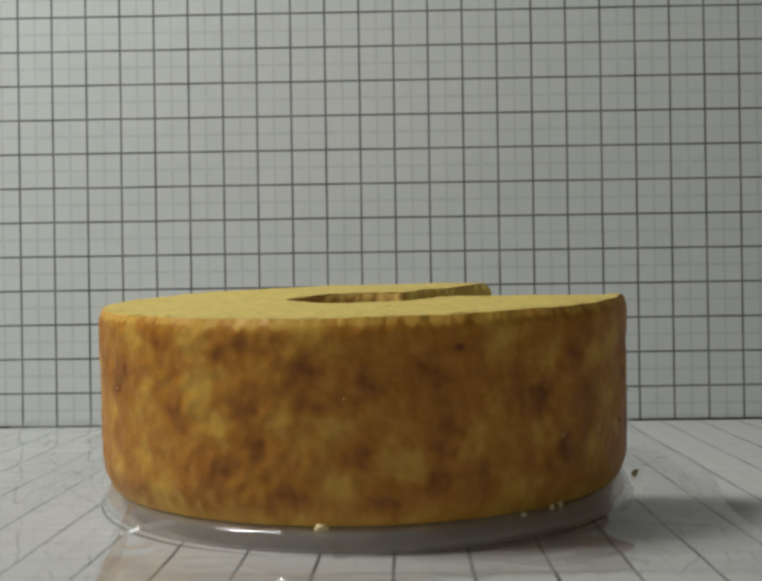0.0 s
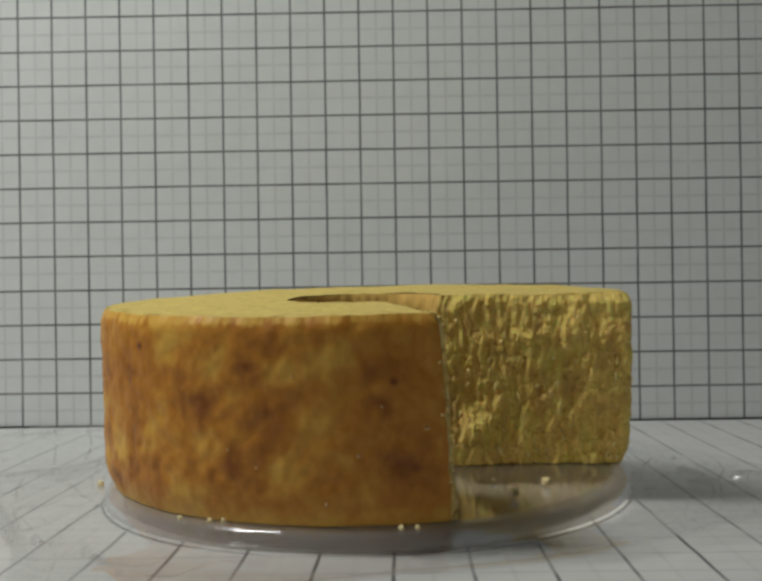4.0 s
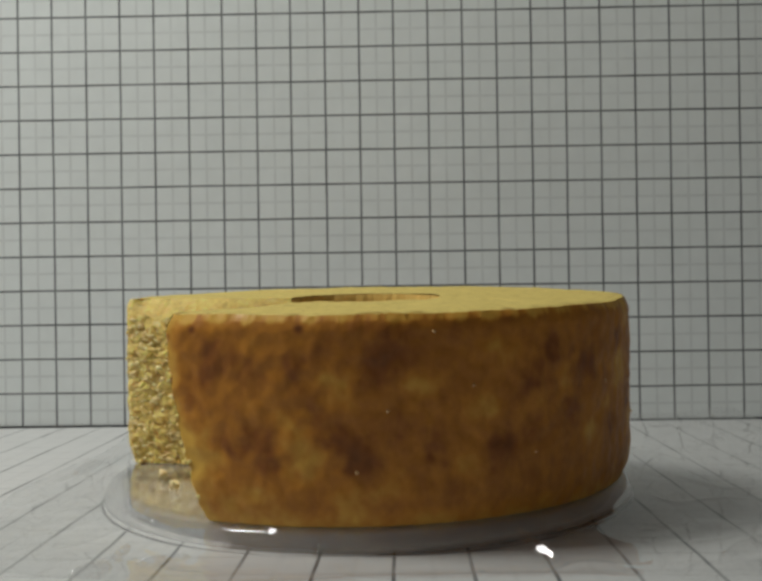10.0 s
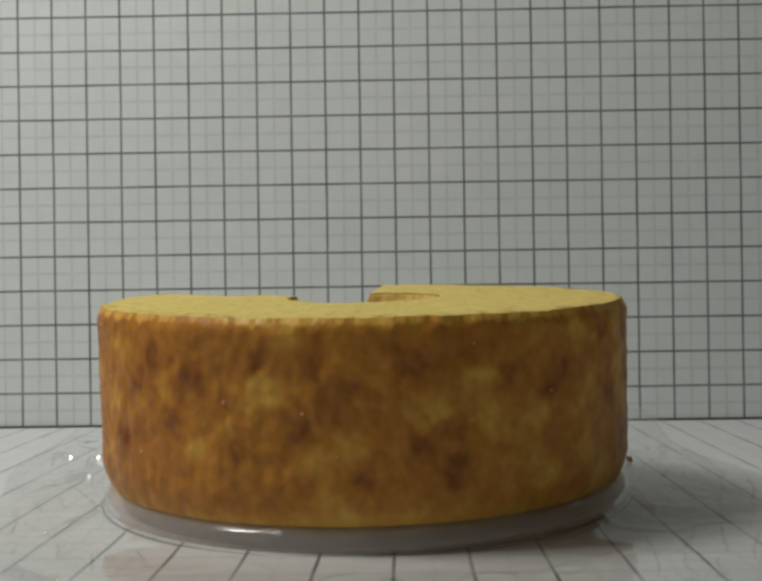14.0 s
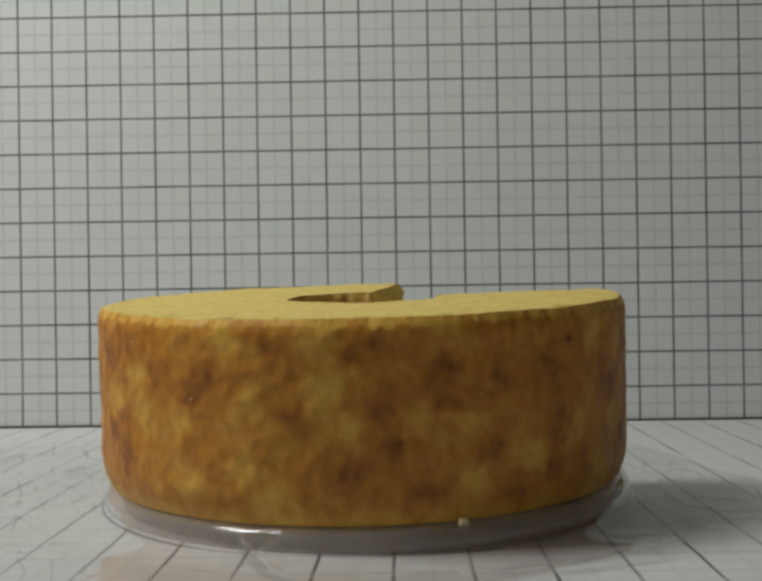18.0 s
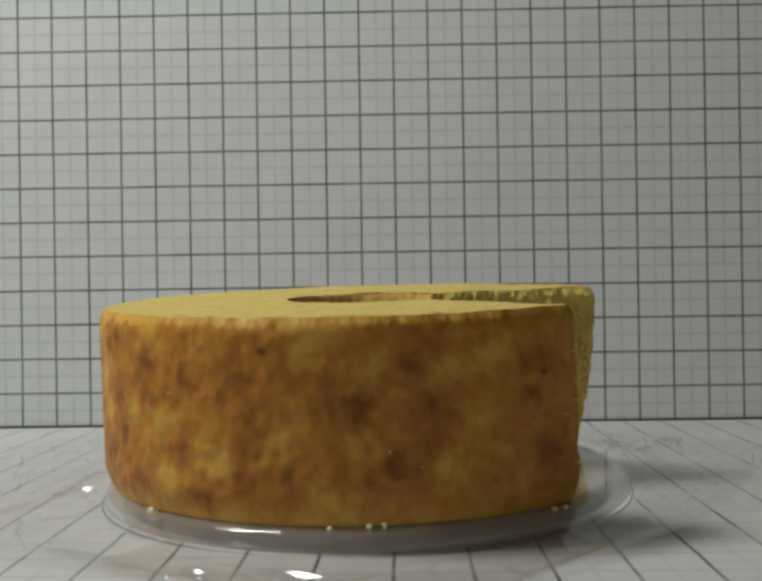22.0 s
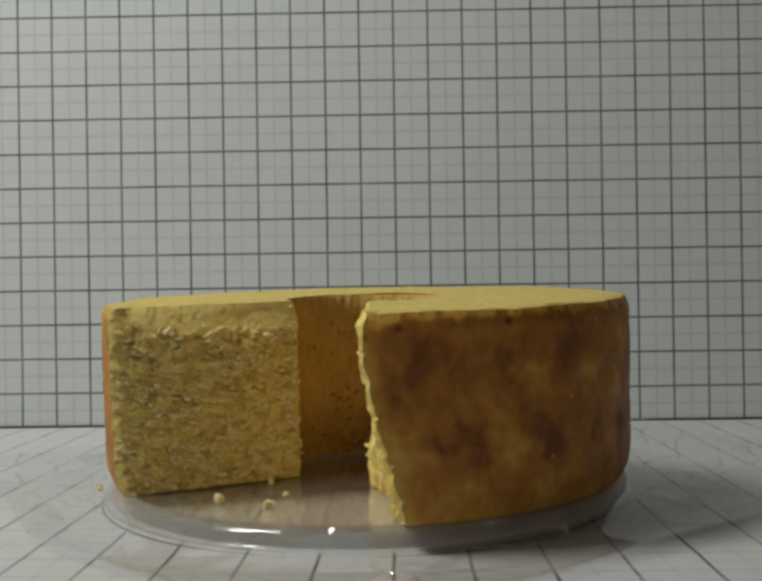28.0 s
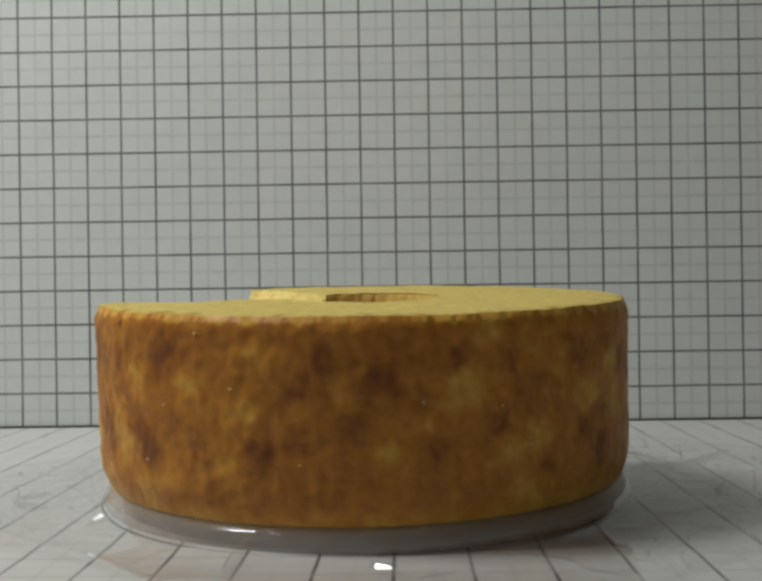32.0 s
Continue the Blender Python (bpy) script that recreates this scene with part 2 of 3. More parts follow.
# blotches of the crust: angle in degrees, height (0 bed .. 1 top)
BIG = ((66, 0.75), (76, 0.41), (91, 0.43), (99, 0.81), (144, 0.71), (174, 0.65), (194, 0.81), (216, 0.74), (244, 0.26), (250, 0.56), (283, 0.78), (316,
        0.77), (320, 0.54), (346, 0.32))
DEEP = ((61, 0.58), (68, 0.86), (69, 0.39), (74, 0.77), (79, 0.32), (83, 0.80), (86, 0.57), (94, 0.33), (108, 0.34), (122, 0.36), (124,
        0.56), (128, 0.66), (134, 0.80), (138, 0.49), (153, 0.35), (156, 0.83), (165, 0.48), (167, 0.77), (176, 0.22), (185, 0.78), (186,
        0.41), (192, 0.25), (192, 0.46), (202, 0.70), (212, 0.60), (229, 0.88), (234, 0.50), (237, 0.80), (246, 0.86), (252, 0.38), (259, 0.15), (261,
        0.78), (261, 0.61), (270, 0.34), (272, 0.69), (276, 0.12), (283, 0.22), (285, 0.37), (286, 0.67), (288, 0.48), (293, 0.22), (300, 0.75), (303,
        0.61), (307, 0.57), (310, 0.28), (314, 0.27), (319, 0.36), (340, 0.57), (340, 0.77))
PALE = ((62, 0.43), (64, 0.29), (74, 0.13), (82, 0.31), (82, 0.47), (87, 0.32), (91, 0.67), (92, 0.10), (100, 0.22), (106, 0.65), (113, 0.27), (116,
        0.56), (120, 0.82), (125, 0.55), (136, 0.64), (144, 0.38), (151, 0.50), (158, 0.68), (162, 0.91), (167, 0.32), (172, 0.13), (174, 0.42), (176,
        0.69), (188, 0.55), (196, 0.70), (199, 0.47), (209, 0.48), (212, 0.20), (221, 0.90), (224, 0.30), (225, 0.62), (230, 0.10), (238, 0.91), (238,
        0.77), (238, 0.65), (242, 0.49), (254, 0.53), (262, 0.97), (265, 0.48), (267, 0.20), (275, 0.34), (280, 0.28), (292, 0.41), (298, 0.94), (298,
        0.81), (301, 0.12), (307, 0.36), (310, 0.78), (323, 0.29), (325, 0.74), (330, 0.49), (332, 0.78))
# small dark pits in the crust, most of them under the rim
SPECKS = ((115, 0.65), (99.3, 0.546), (93.7, 0.265), (107.8, 0.91), (317.7, 0.28), (336.7, 0.34), (341, 0.57), (325, 0.72), (330.6, 0.113), (150, 0.59), (165, 0.55), (171, 0.35),
          (213, 0.60), (268, 0.62), (312, 0.36), (128, 0.30), (196, 0.86), (349, 0.46))
PITS = ((56.2, 0.80), (56.8, 0.905), (63, 0.945), (84, 0.955), (289, 0.86), (343, 0.70))
BLOTCHES = [(a, h, 3.9, 0.088, 0.26) for a, h in BIG] + [(a, h, 2.7, 0.070, 0.27) for a, h in DEEP] + [(a, h, 3.4, 0.085, -0.27) for a, h in PALE]


def smooth(lo, hi, x):
    """0 below lo, 1 above hi, a soft step between."""
    k = min(1.0, max(0.0, (x - lo) / (hi - lo)))
    return k * k * (3 - 2 * k)


def face_angle(which, h, s=1.0):
    """Angle of an open face at height h (0..1) and way s from the tube (0) to the crust (1)."""
    back = 1.1 * max(0, (h - 0.93) / 0.07) ** 2 + 0.9 * max(0, (s - 0.955) / 0.045) ** 2
    if which == "cut":
        back = 2.8 * max(0, (h - 0.84) / 0.16) ** 2 * (1 - 0.7 * smooth(0.88, 1.0, s)) + 0.9 * max(0, (s - 0.955) / 0.045) ** 2
        inner = (1 - s) * (6.5 - 5.0 * smooth(0.78, 0.95, h))
        return A_CUT_BED + (A_CUT_TOP - A_CUT_BED) * h + inner + 0.4 * fbm(h * 9, 1 + s * 9, 2, 3) + (0.10 + 0.9 * (1 - s)) * (1 - smooth(0.78, 0.92, h)) * fbm(h * 30, 1 + s * 30, 6, 2) - back
    k = 1 - (1 - min(1, max(0, h))) ** 1.6
    inner = 3.5 * (1 - s) - 8.0 * max(0, 1 - s * 2.6) * (1 - smooth(0.10, 0.42, h + 0.06 * fbm(s * 8, h * 5, 4, 2)))
    return A_TORN_BED + (A_TORN_TOP - A_TORN_BED) * k + inner + 1.0 * fbm(h * 6, 5 + s * 9, 2, 3) + (0.22 + 1.2 * (1 - s)) * fbm(h * 9, 5 + s * 28, 6, 2) + 0.22 * fbm(h * 30, s * 30, 8, 2) + back


OFF_AXIS, OFF_WAY = 0.0328 * U, 132.4      # the cake sits a little off the axis


def off_centre(a):
    """How far the side stands out at angle a; the crust flares a little beside the torn face."""
    return OFF_AXIS * math.cos(math.radians(a - OFF_WAY)) + 0.07 * U * math.exp(-((a - 56) / 12) ** 2)


def outer_radius(h, a):
    """Radius of the side at height h (0..1) and angle a in degrees."""
    base = R_CAKE * (1 - 0.030 * (max(0, 0.18 - h) / 0.18) ** 2 - 0.003 * (1 - h))
    if h > 0.93:
        base -= R_CAKE * 0.012 * ((h - 0.93) / 0.07) ** 2
    x, y = math.cos(math.radians(a)), math.sin(math.radians(a))
    n = fbm(x * 9, y * 9, h * 6, 2) * 0.0003 + fbm(x * 25, y * 25, h * 15, 1) * 0.00038 + fbm(x * 75, y * 75, h * 44, 1) * 0.00008
    return base + n + 0.0005 + off_centre(a)


def rim_radius(a):
    x, y = math.cos(math.radians(a)), math.sin(math.radians(a))
    nibble = 0.0006 * fbm(x * 25, y * 25, 6, 3) + 0.0004 * fbm(x * 70, y * 70, 3, 2)
    return R_CAKE * 0.986 + off_centre(a) + nibble


def browning(hs, angles):
    """How brown the crust is, for an array of heights and one of angles."""
    out = np.zeros(hs.shape)
    wa, wh = angles.copy(), hs.copy()
    for i in np.ndindex(hs.shape):
        h, a = hs[i], angles[i]
        x, y = math.cos(math.radians(a)), math.sin(math.radians(a))
        f = 0.31 + 0.11 * fbm(x * 9 + 3, y * 9, h * 5, 2) + 0.10 * fbm(x * 21, y * 21 + 5, h * 11, 2) + 0.055 * fbm(x * 48, y * 48 + 2, h * 26, 2)
        wa[i] = a + 3.0 * fbm(x * 13, y * 13 + 9, h * 8, 2)
        wh[i] = h + 0.06 * fbm(x * 13 + 4, y * 13, h * 8, 2)
        near = (a - face_angle("torn", min(1, max(0, h)))) / 2.2
        f -= 0.30 * math.exp(-near * near)
        rag = 0.978 + 0.035 * fbm(x * 20, y * 20, 1, 3)
        if h > rag:
            f -= 0.38 * min(1, (h - rag) / 0.02)
        if h < 0.10:
            f -= 0.26 * (0.10 - h) / 0.10
        out[i] = f
    # broad browner band, which also puts the light's falloff on that side into colour
    out += 0.17 * np.exp(-(((angles - 112 + 180) % 360 - 180) / 46) ** 2)
    for ba, bh, bw, bz, depth in BLOTCHES:
        out += depth * np.exp(-(((wa - ba + 180) % 360 - 180) / bw) ** 2 - ((wh - bh) / bz) ** 2)
    for ba, bh in PITS:
        out += 0.55 * np.exp(-(((angles - ba + 180) % 360 - 180) / 0.75) ** 2 - ((hs - bh) / 0.017) ** 2)
    return np.clip(out, 0, 1)


def top_height(r, a):
    x, y = r * math.cos(math.radians(a)), r * math.sin(math.radians(a))
    s = (r - R_HOLE) / (R_CAKE - R_HOLE)
    z = Z_TOP + 0.0004 * fbm(x * 45, y * 45, 1, 3) + 0.00010 * fbm(x * 240, y * 240, 2, 3)
    if s > 0.94:
        z -= 0.0005 * ((s - 0.94) / 0.06) ** 2
    return z


def tube_radius(h):
    """Radius of the hole at height h; a soft lip stands in just under the top."""
    lip = max(0, 1 - abs(h - 0.90) / 0.10)
    return R_HOLE * (1.0 + WIDEN * (1 - h)) - 0.0012 * lip * (2 - lip)


def build_cake():
    cake = tagged(new("cake"), "golden ring cake with one wedge cut out, on a clear plate", "cake")
    n_a, n_h = 900, 104
    # outer crust
    pts = []
    turns, highs = np.zeros((n_h + 1, n_a + 1)), np.zeros((n_h + 1, n_a + 1))
    for i in range(n_h + 1):
        h = i / n_h
        a0, a1 = face_angle("torn", h), 360 + face_angle("cut", h)
        row = []
        for j in range(n_a + 1):
            a = a0 + (a1 - a0) * j / n_a
            r = outer_radius(h, a)
            z = Z_BED + h * (Z_TOP - 0.0013 - Z_BED)
            if i == n_h:
                r = rim_radius(a)
                z = top_height(r, a) + 0.00003
            row.append((r * math.cos(math.radians(a)), r * math.sin(math.radians(a)), z))
            turns[i, j], highs[i, j] = a, h
        pts.append(row)
    from_grid("crust", pts, CRUST, cake, layer="browning", values=browning(highs, turns), label="golden crust with brown baked blotches")
    # top
    pts, vals = [], []
    n_r = 60
    for i in range(n_r + 1):
        s = i / n_r
        row, vrow = [], []
        for j in range(401):
            a0, a1 = face_angle("torn", 1, s), 360 + face_angle("cut", 1, s)
            a = a0 + (a1 - a0) * j / 400
            r = R_HOLE + (rim_radius(a) - R_HOLE) * s
            x, y = math.cos(math.radians(a)), math.sin(math.radians(a))
            row.append((r * x, r * y, top_height(r, a)))
            p = fbm(r * x * 380, r * y * 380, 4, 2)
            e = max(0, (s - 0.84) / 0.16)
            vrow.append(max(0, (p - 0.45) * 2.2) + 2.2 * e * max(0, fbm(r * x * 150, r * y * 150, 8, 3) - 0.16))
        pts.append(row), vals.append(vrow)
    from_grid("top", pts, TOP, cake, layer="pores", values=vals, label="pale yellow shaved cake top")
    # tube wall
    pts, vals = [], []
    for i in range(81):
        h = i / 80
        a0, a1 = face_angle("torn", h, 0), 360 + face_angle("cut", h, 0)
        row, vrow = [], []
        for j in range(301):
            a = a0 + (a1 - a0) * j / 300
            x, y = math.cos(math.radians(a)), math.sin(math.radians(a))
            r = tube_radius(h) + 0.0006 * fbm(x * 7, y * 7, h * 5, 3) * min(1, j / 8, (300 - j) / 8)
            row.append((r * x, r * y, Z_BED + h * (Z_TOP - Z_BED) - (0.0003 if i == 80 else 0)))
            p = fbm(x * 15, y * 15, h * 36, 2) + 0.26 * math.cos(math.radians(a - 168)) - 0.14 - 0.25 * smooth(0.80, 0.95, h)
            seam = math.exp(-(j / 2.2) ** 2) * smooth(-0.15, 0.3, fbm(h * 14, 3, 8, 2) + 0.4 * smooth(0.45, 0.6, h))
            # foot and torn corner darkened: part baked brown, part painted shade; seam is browned
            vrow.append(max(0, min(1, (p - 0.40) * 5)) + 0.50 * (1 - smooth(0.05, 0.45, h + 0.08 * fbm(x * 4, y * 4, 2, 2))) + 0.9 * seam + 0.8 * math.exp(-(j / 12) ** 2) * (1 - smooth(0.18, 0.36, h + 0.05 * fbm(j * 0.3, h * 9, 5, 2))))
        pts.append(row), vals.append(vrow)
    from_grid("tube_wall", pts, TUBE, cake, layer="pores", values=vals, label="browned inner wall with small dark pores and painted shade towards the bed", flip=True)
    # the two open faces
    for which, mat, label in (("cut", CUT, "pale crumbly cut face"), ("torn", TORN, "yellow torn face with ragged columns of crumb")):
        pts, vals = [], []
        n_r, n_z = 250, 240
        for i in range(n_z + 1):
            h = i / n_z
            row, vrow = [], []
            for j in range(n_r + 1):
                s = j / n_r
                a = face_angle(which, h, s)
                r0 = tube_radius(h)
                r1 = outer_radius(h, face_angle(which, h)) if h < 1 else rim_radius(face_angle(which, h))
                r = r0 + (r1 - r0) * s
                z = Z_BED + h * (Z_TOP - Z_BED)
                if h > 0.9:
                    z += (top_height(r, a) - Z_TOP) * (h - 0.9) / 0.1
                edge = min(1, min(s, 1 - s) * 30, (1 - h) * 22)
                wr, wz = r + 0.0016 * fbm(r * 240, z * 240, 11, 2), z + 0.0016 * fbm(r * 240 + 3, z * 240, 12, 2)
                grain = 1 - 2 * abs(fbm(wr * 420, wz * 420, 2, 3)) + 0.6 * fbm(r * 1500, z * 1500, 7, 1)
                if which == "cut":
                    clump = fbm(wr * 170, wz * 250, 9, 3)
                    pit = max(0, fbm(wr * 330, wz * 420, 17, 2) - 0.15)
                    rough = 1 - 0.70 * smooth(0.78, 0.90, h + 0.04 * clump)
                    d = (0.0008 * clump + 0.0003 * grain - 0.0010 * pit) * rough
                    # pits and hollows take their shade as a darker colour
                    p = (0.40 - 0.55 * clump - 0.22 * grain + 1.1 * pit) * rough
                else:
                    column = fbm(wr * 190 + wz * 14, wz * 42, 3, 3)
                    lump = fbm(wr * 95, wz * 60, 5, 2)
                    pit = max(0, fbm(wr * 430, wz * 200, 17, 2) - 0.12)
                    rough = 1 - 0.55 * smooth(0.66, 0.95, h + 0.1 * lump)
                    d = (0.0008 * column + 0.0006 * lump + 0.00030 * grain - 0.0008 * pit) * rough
                    # shade painted into the grooves between columns, plus random brownish patches
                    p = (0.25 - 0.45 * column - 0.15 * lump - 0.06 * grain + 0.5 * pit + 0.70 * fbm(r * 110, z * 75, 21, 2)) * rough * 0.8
                d *= 0.04 + 0.96 * edge
                p = max(0, min(1, p))
                t = math.radians(a)
                side = 1 if which == "cut" else -1
                x = r * math.cos(t) - side * d * math.sin(t)
                y = r * math.sin(t) + side * d * math.cos(t)
                row.append((x, y, z)), vrow.append(p)
            pts.append(row), vals.append(vrow)
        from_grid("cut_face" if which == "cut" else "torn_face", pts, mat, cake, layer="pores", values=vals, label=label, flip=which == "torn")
    # bed
    pts = []
    for i in range(3):
        a0, a1 = face_angle("torn", 0, i / 2), 360 + face_angle("cut", 0, i / 2)
        row = []
        for j in range(181):
            a = a0 + (a1 - a0) * j / 180
            r = R_HOLE * (1 + WIDEN) + (outer_radius(0, a) - R_HOLE * (1 + WIDEN)) * i / 2
            row.append((r * math.cos(math.radians(a)), r * math.sin(math.radians(a)), Z_BED))
        pts.append(row)
    from_grid("underside", pts, TUBE, cake, flip=True)
    cling_crumbs(cake)
    flakes(cake, "cut", 820, 0.0020, 0.0009, "pale_flake", FLAKE)
    flakes(cake, "torn", 170, 0.0008, 0.0016, "torn_flake", CRUMB)
    # the top was shaved aslant: heights grow towards one side
    for ob in cake.children:
        if ob.matrix_basis == Matrix():
            for v in ob.data.vertices:
                v.co.z += lean(v.co)
        else:
            ob.location.z += lean(ob.location)
    return cake


def lean(p):
    return max(0, p.z - Z_BED) / (Z_TOP - Z_BED) * (LEAN_X * p.x + LEAN_Y * p.y)


def crumb_bit(size, seed, at):
    bm = bmesh.new()
    bmesh.ops.create_icosphere(bm, subdivisions=3, radius=1.0)
    for v in bm.verts:
        n = v.co.normalized()
        k = 0.75 + 0.45 * fbm(n.x * 1.6 + seed, n.y * 1.6, n.z * 1.6, 3) + 0.1 * fbm(n.x * 6, n.y * 6 + seed, n.z * 6, 2)
        v.co = Vector((n.x * size[0] * k, n.y * size[1] * k, n.z * size[2] * k))
    low = min(v.co.z for v in bm.verts)
    bmesh.ops.translate(bm, vec=(at[0], at[1], at[2] - low), verts=bm.verts)
    return tagged(part("crumb", bm, DRY, smooth=True), "small pale yellow cake crumb lying on the clear plate", "crumb", "crumbs on the plate")


def flakes(cake, which, count, wide, tall, name, mat):
    """Loose crumb standing proud of an open face, as one mesh."""
    rng = random.Random(17 if which == "cut" else 23)
    bm = bmesh.new()
    bmesh.ops.create_icosphere(bm, subdivisions=1, radius=1.0)
    base = [v.co.copy() for v in bm.verts]
    tris = [[v.index for v in f.verts] for f in bm.faces]
    bm.free()
    verts, faces = [], []
    side = 1 if which == "cut" else -1
    for k in range(count):
        h, s = rng.uniform(0.02, 0.88), rng.uniform(0.01, 0.99)
        if fbm(s * 9, h * 8, 3 + side, 2) + 0.25 * (abs(s - 0.5) - 0.3) < rng.uniform(-0.3, 0.25):
            continue
        t = math.radians(face_angle(which, h, s))
        r0 = R_HOLE * (1.0 + WIDEN * (1 - h))
        r = r0 + (R_CAKE * 0.985 - r0) * s
        along, out = Vector((math.cos(t), math.sin(t), 0)), Vector((-math.sin(t), math.cos(t), 0)) * side
        at = along * r + out * rng.uniform(-0.0001, 0.0004) + Vector((0, 0, Z_BED + h * (Z_TOP - Z_BED)))
        w, v, d = wide * rng.uniform(0.25, 1.4), tall * rng.uniform(0.35, 1.4), 0.0005 * rng.uniform(0.5, 1.3)
        tip = rng.uniform(-0.45, 0.45)
        first = len(verts)
        for c in base:
            q = c * rng.uniform(0.5, 1.3)
            x, z = q.x * w, q.z * v
            x, z = x * math.cos(tip) - z * math.sin(tip), x * math.sin(tip) + z * math.cos(tip)
            verts.append(tuple(at + along * x + out * (q.y * d) + Vector((0, 0, z))))
        faces += [[first + i for i in f] for f in tris]
    me = bpy.data.meshes.new(name)
    me.from_pydata(verts, [], faces)
    me.materials.append(mat)
    me.polygons.foreach_set("use_smooth", [True] * len(me.polygons))
    ob = new(name, me)
    ob.parent = cake
    tagged(ob, kind="stuff")
    return ob


def cling_crumbs(cake):
    """Small crumbs along the edges of the two open faces, and pale specks on the crust."""
    rng = random.Random(4)
    shapes = []
    for k in range(3):
        bm = bmesh.new()
        bmesh.ops.create_icosphere(bm, subdivisions=2, radius=0.001)
        for v in bm.verts:
            v.co *= 0.8 + 0.5 * fbm(v.co.x * 900 + k * 5, v.co.y * 900, v.co.z * 900, 2)
        me = bpy.data.meshes.new("edge_crumb")
        bm.to_mesh(me)
        bm.free()
        me.materials.append(CRUMB)
        me.polygons.foreach_set("use_smooth", [True] * len(me.polygons))
        shapes.append(me)
    grains = [me.copy() for me in shapes]
    for me in grains:
        me.materials[0] = SPECK

    def put(name, r, a, z, size, mat=None):
        ob = new(name, grains[rng.randrange(3)] if mat else shapes[rng.randrange(3)])
        ob.parent = cake
        ob.matrix_basis = Matrix.Translation((r * math.cos(math.radians(a)), r * math.sin(math.radians(a)), z)) @ Euler([rng.uniform(0, 6) for _ in range(3)]).to_matrix().to_4x4() @ Matrix.Diagonal((size, size, size * rng.uniform(0.7, 1.5), 1))
    for which, count in (("cut", 70), ("torn", 26)):
        for k in range(count):
            h = rng.uniform(0.02, 0.97)
            z = Z_BED + h * (Z_TOP - Z_BED)
            a = face_angle(which, h)
            where = rng.random()
            if where < 0.42:
                r = outer_radius(h, a) - rng.uniform(0.0, 0.002)
            elif where < 0.72:
                r = R_HOLE * (1.0 + WIDEN * (1 - h)) + rng.uniform(-0.0008, 0.001)
                a = face_angle(which, h, 0)
            else:
                r = rng.uniform(1.7, 4.4) * U
                z = Z_BED + rng.uniform(0.0003, 0.0015)
                a = face_angle(which, 0, (r / U - 1.5) / 3.0)
            put("edge_crumb", r, a + rng.uniform(-0.5, 0.5), z, rng.uniform(0.4, 0.95) * (1.0 if which == "cut" else 1.1))
    for a, h in SPECKS:
        put("speck", outer_radius(h, a) + 0.0001, a, Z_BED + h * (Z_TOP - Z_BED), rng.uniform(0.4, 0.75), SPECK)


def build_table_top():
    plate = tagged(new("cake_plate"), "round clear acrylic turntable plate under the cake", "plate")
    r, z0, z1 = 4.60 * U, 0.05 * U, 0.40 * U
    inner = r - 0.0062
    lathe("disc", [(0, z0), (inner * 0.5, z0), (inner, z0), (inner, z1), (inner * 0.5, z1), (0, z1)], ACRYLIC, plate, 160, smooth=False).visible_shadow = False
    prof = [(inner + 0.0001, z1), (inner + 0.0001, z0), (r - 0.0014, z0), (r - 0.0004, z0 + 0.0003), (r, z0 + 0.0009)]
    for k in range(0, 11):
        t = math.radians(90 * k / 10)
        prof.append((r - 0.0050 + 0.0049 * math.cos(t), z1 - 0.0052 + 0.0052 * math.sin(t)))
    prof.append((inner + 0.0001, z1))
    # added ring, no part of the plate: draws the dark line seen by refraction
    lathe("foot_ring", [(r + 0.0004, z0 - 0.0008), (r + 0.0012, z0 - 0.0008), (r + 0.0012, z0 - 0.0003), (r + 0.0004, z0 - 0.0003), (r + 0.0004, z0 - 0.0008)], EDGE_LINE, plate, 160, "added thin ring that draws the dark refraction line of the lower edge").visible_shadow = False
    lathe("rim", prof, RIM, plate, 160, "rounded clear rim").visible_shadow = False
    return plate


def build_hub():
    hub = tagged(new("turntable_base"), "small black turntable spindle under the clear plate", "turntable base")
    hub.location = (ORIGIN[0], ORIGIN[1], 0)
    top = ORIGIN[2] + 0.0062
    lathe("foot", [(0, 0.0), (0.0125, 0.0), (0.013, 0.0004), (0.013, 0.0011), (0.0125, 0.0015), (0.0085, 0.0017), (0, 0.0017)], HUB, hub, 64)
    lathe("spindle", [(0.0062, 0.0016), (0.0062, top * 0.80), (0.0073, top * 0.84), (0.0073, top * 0.97), (0.0068, top), (0, top)], HUB, hub, 48)
    return hub


# folds of the film: ends in units of the cake's plan, height of the ridge
FOLDS = ((-3.63, -2.80, -3.24, -6.44, 0.13), (-3.57, -4.21, -2.6, -3.9, 0.12), (-1.04, -6.2, 1.71, -6.35, 0.13), (1.47, -6.0, 1.94, -5.9, 0.12), (2.27, -5.39, 3.56, -5.16, 0.12),
         (2.93, 5.6, 3.31, 6.2, 0.15), (5.45, -1.73, 5.55, -0.26, 0.14), (1.95, 5.18, 2.68, 5.42, 0.11), (3.04, 3.5, 2.84, 3.85, 0.10), (2.99, 4.64, 3.02, 5.35, 0.11), (0.2, 5.41, -0.1, 4.8, 0.13),
         (-5.21, 5.24, -6.18, 4.18, 0.15), (-2.54, 4.3, -3.08, 5.13, 0.12), (-4.3, 3.66, -4.8, 3.4, 0.10), (-3.83, -0.73, -4.4, -1.0, 0.10), (0.74, 4.76, 1.1, 4.6, 0.10))


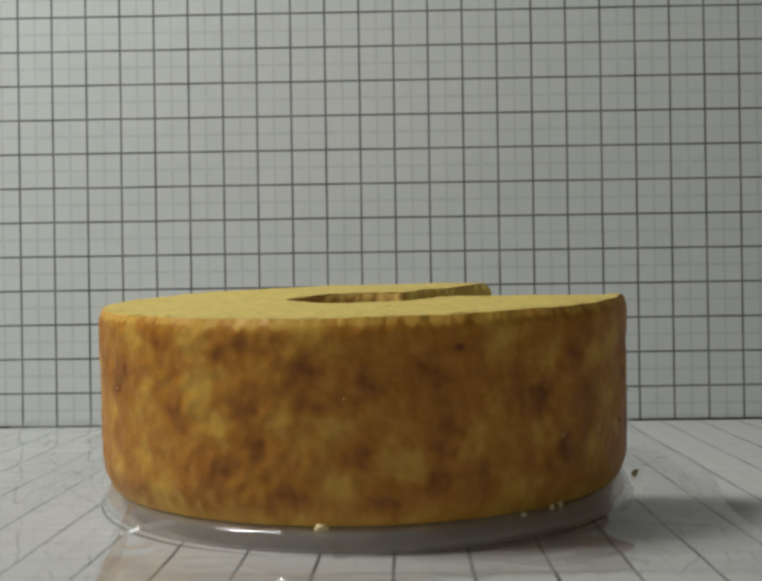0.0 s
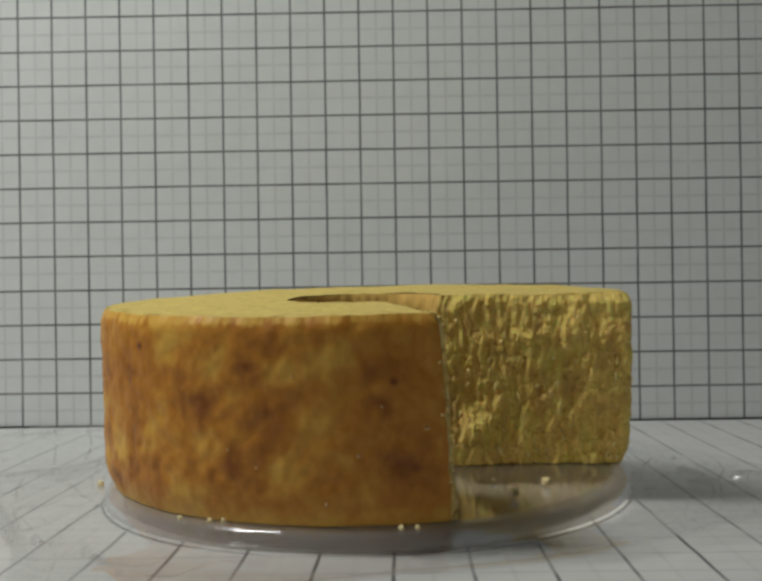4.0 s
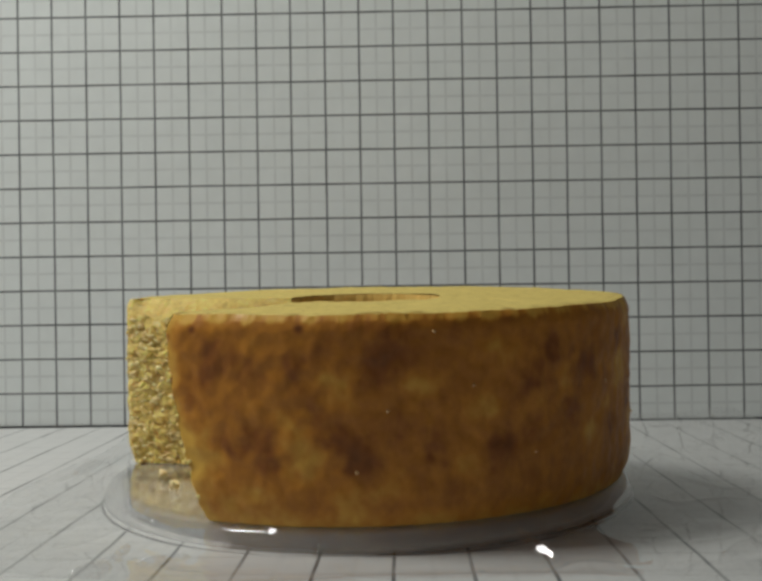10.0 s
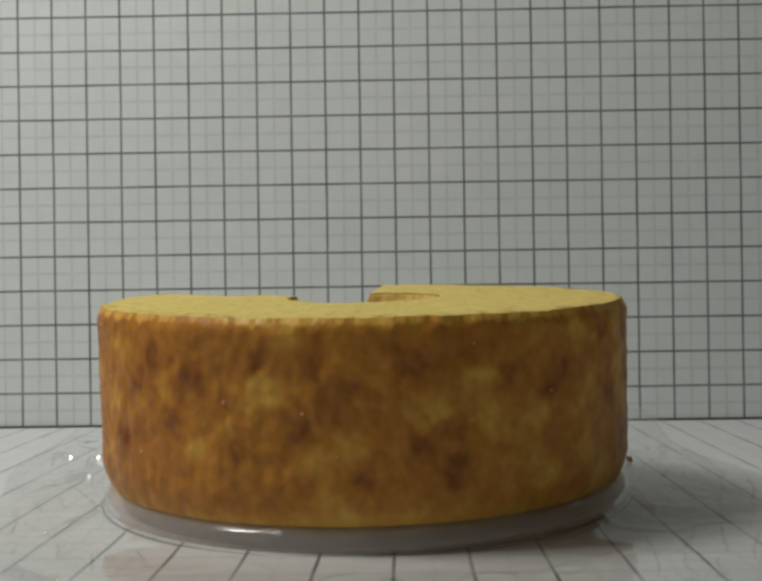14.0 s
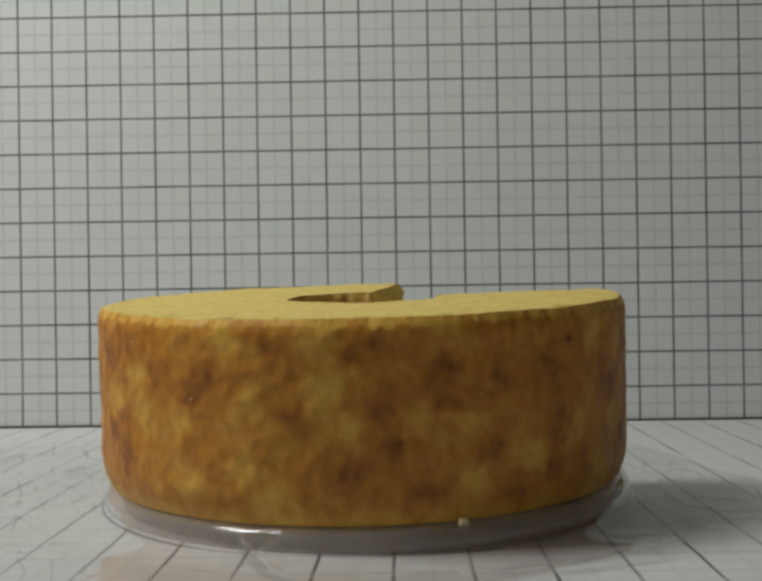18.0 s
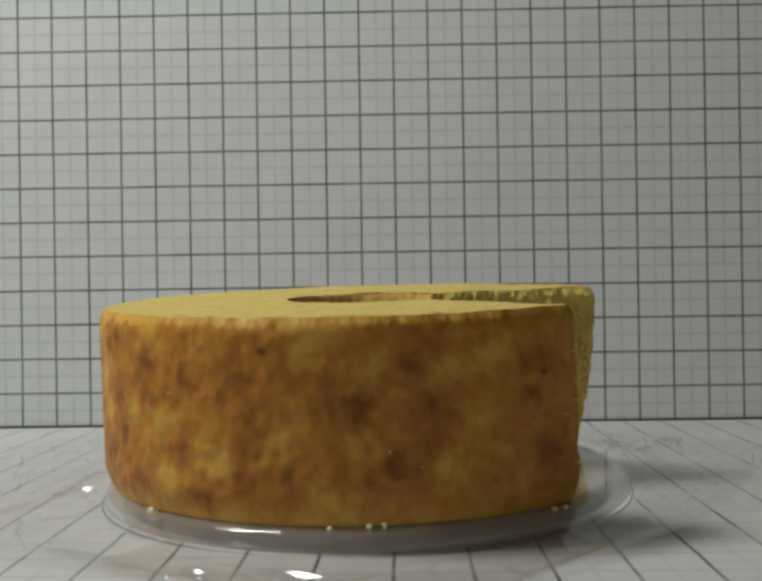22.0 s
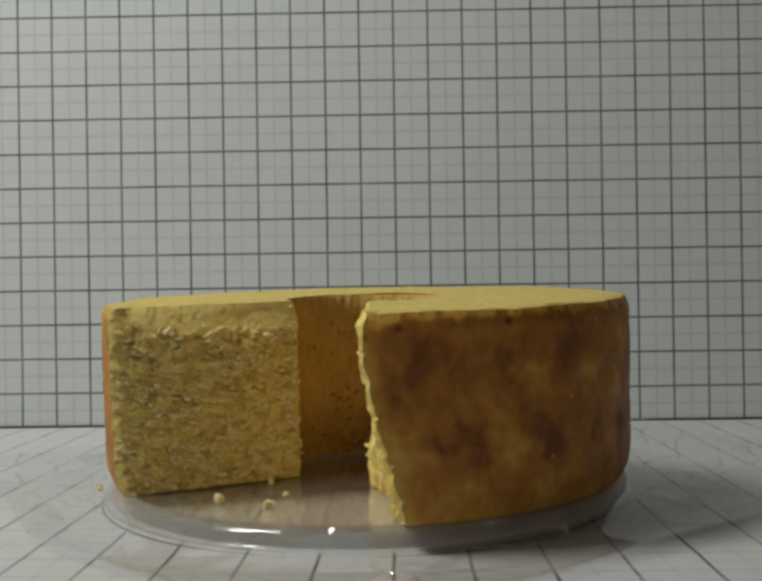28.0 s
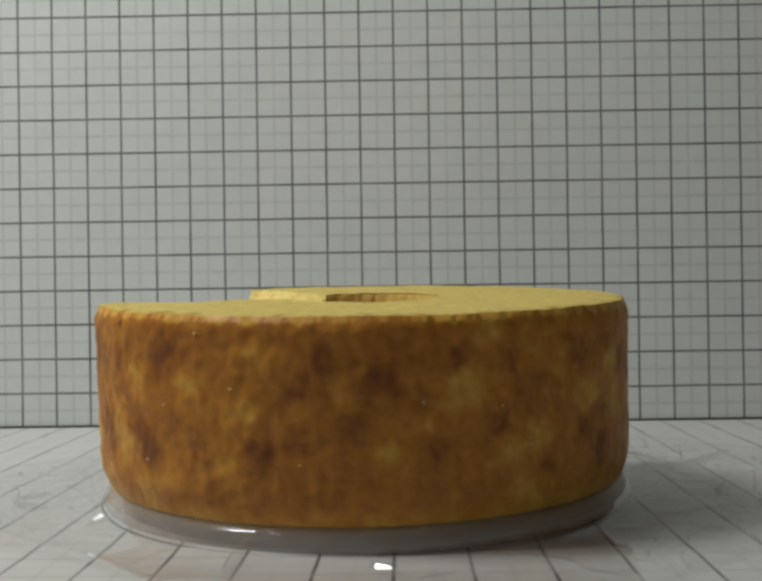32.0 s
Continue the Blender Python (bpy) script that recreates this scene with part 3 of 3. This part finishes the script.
def film_height(r):
    """Height of the film over the plate's foot at a way r from the axis."""
    low = max(0.05, r * 0.0517 - 0.17)
    s = min(1, max(0, (r - 4.62) / 1.4))
    return 0.407 + (low - 0.407) * s * s * (3 - 2 * s)


def fold(film, ax, ay, bx, by, high):
    """A ridge where the film stands up, tapering to both ends."""
    way = Vector((bx - ax, by - ay))
    side = Vector((-way.y, way.x)).normalized()
    rows = []
    n = max(12, int(way.length * 14))
    for i in range(n + 1):
        f = i / n
        k = (math.sin(math.pi * f) ** 0.4) * (0.85 + 0.3 * abs(fbm(ax + f * 2, by, 3, 1)))
        p = Vector((ax, ay)) + way * f + side * 0.03 * math.sin(f * 3 + ax)
        row = []
        for j in range(15):
            c = -1 + 2 * j / 14
            q = p + side * (c * high * 1.05 * k)
            row.append((q.x * U, q.y * U, (film_height(p.length) + 0.01 + high * k * (1 - abs(c) ** 1.25)) * U))
        rows.append(row)
    from_grid("fold", rows, FILM, film)


def build_film():
    """A rectangle of clear film between plate and cake that hangs over the plate's rim, with curled edges and folds."""
    x0, x1, y0, y1 = -8.0, 5.9, -6.6, 6.4
    pts = []
    n = 280
    for i in range(n + 1):
        row = []
        for j in range(n + 1):
            x, y = x0 + (x1 - x0) * i / n, y0 + (y1 - y0) * j / n
            x += 0.22 * math.sin(y * 0.8 + 1)
            y += 0.24 * math.sin(x * 0.8)
            r = math.hypot(x, y)
            z = film_height(r)
            lift = min(1, max(0, (r - 4.95) / 0.4))
            e = min(i, j, n - i, n - j) / n * 13.5
            crease = 0.05 * max(0, 1 - ((e - 0.12) / 0.16) ** 2) * (0.7 + 0.6 * abs(fbm(x * 0.5, y * 0.5, 2, 2)))
            crease += 0.02 * (1 + fbm(x * 0.9, y * 0.9, 5, 1))
            ridge = 1 - abs(fbm(x * 0.55 + 7, y * 0.55, 8, 2)) * 9
            crease += 0.02 * max(0, ridge)
            row.append((x * U, y * U, (z + crease * lift) * U))
        pts.append(row)
    film = new("plastic_film")
    for ends in FOLDS:
        fold(film, *ends)
    k = 7
    from_grid("sheet", [row[k:n + 1 - k] for row in pts[k:n + 1 - k]], FILM, film)
    for rows, lo, hi in ((pts[:k + 1], 0, n + 1), (pts[n - k:], 0, n + 1), (pts[k:n + 1 - k], 0, k + 1), (pts[k:n + 1 - k], n - k, n + 1)):
        from_grid("curled_edge", [row[lo:hi] for row in rows], FILM, film)
    return tagged(film, "wrinkled clear plastic film spread under the cake", "plastic film")


# ---- what turns ----
# degrees turned at every full second: the tilted table runs slower while the open wedge is at its back
TURNED = (0.00, 15.49, 31.13, 48.88, 66.30, 82.91, 102.10, 122.59, 142.70, 163.66, 183.76, 204.14, 224.69, 244.51, 264.47, 283.54, 302.46,
          319.24, 334.93, 349.80, 364.70, 379.99, 396.08, 413.45, 430.65, 448.29, 466.59, 485.42, 505.33, 526.65, 546.64, 567.40, 588.07)


def turned(t):
    """Degrees turned at t seconds, on a smooth curve through TURNED."""
    n = len(TURNED)
    k = min(n - 2, int(t))
    f = t - k

    def slope(i):
        lo, hi = max(0, i - 1), min(n - 1, i + 1)
        return (TURNED[hi] - TURNED[lo]) / (hi - lo)
    a, b = TURNED[k], TURNED[k + 1]
    return (2 * f ** 3 - 3 * f * f + 1) * a + (f ** 3 - 2 * f * f + f) * slope(k) + (3 * f * f - 2 * f ** 3) * b + (f ** 3 - f * f) * slope(k + 1)


def motions():
    rows = [(k * 0.5, TILT @ pose(0, 0, 0, 0, 0, -turned(k * 0.5))) for k in range(65)]
    for thing in TURNING:
        walk(thing, rows)


build_place()
build_hub()
TURNING = [build_cake(), build_table_top(), build_film()]


def on_plate(r, a, z):
    return (r * U * math.cos(math.radians(a)), r * U * math.sin(math.radians(a)), z * U)


# way from the axis, angle, size of each crumb
CRUMBS = ((3.62, 17, 0.0020, 0.0015, 0.0018), (3.57, 32, 0.0026, 0.0018, 0.0018), (2.17, 9, 0.0011, 0.0010, 0.0014), (4.66, -96.5, 0.0024, 0.0014, 0.0014), (2.70, 28, 0.0013, 0.0010, 0.0010),
          (4.63, -59, 0.0011, 0.0008, 0.0009), (4.61, -52, 0.0010, 0.0009, 0.0010), (4.58, -49.3, 0.0010, 0.0008, 0.0010),
          (4.69, -16.3, 0.0014, 0.0010, 0.0011), (4.70, -13.5, 0.0011, 0.0009, 0.0009))
for k, (r, a, *size) in enumerate(CRUMBS):
    TURNING.append(crumb_bit(size, 3.1 * k, on_plate(r, a, film_height(r) + 0.003)))

motions()
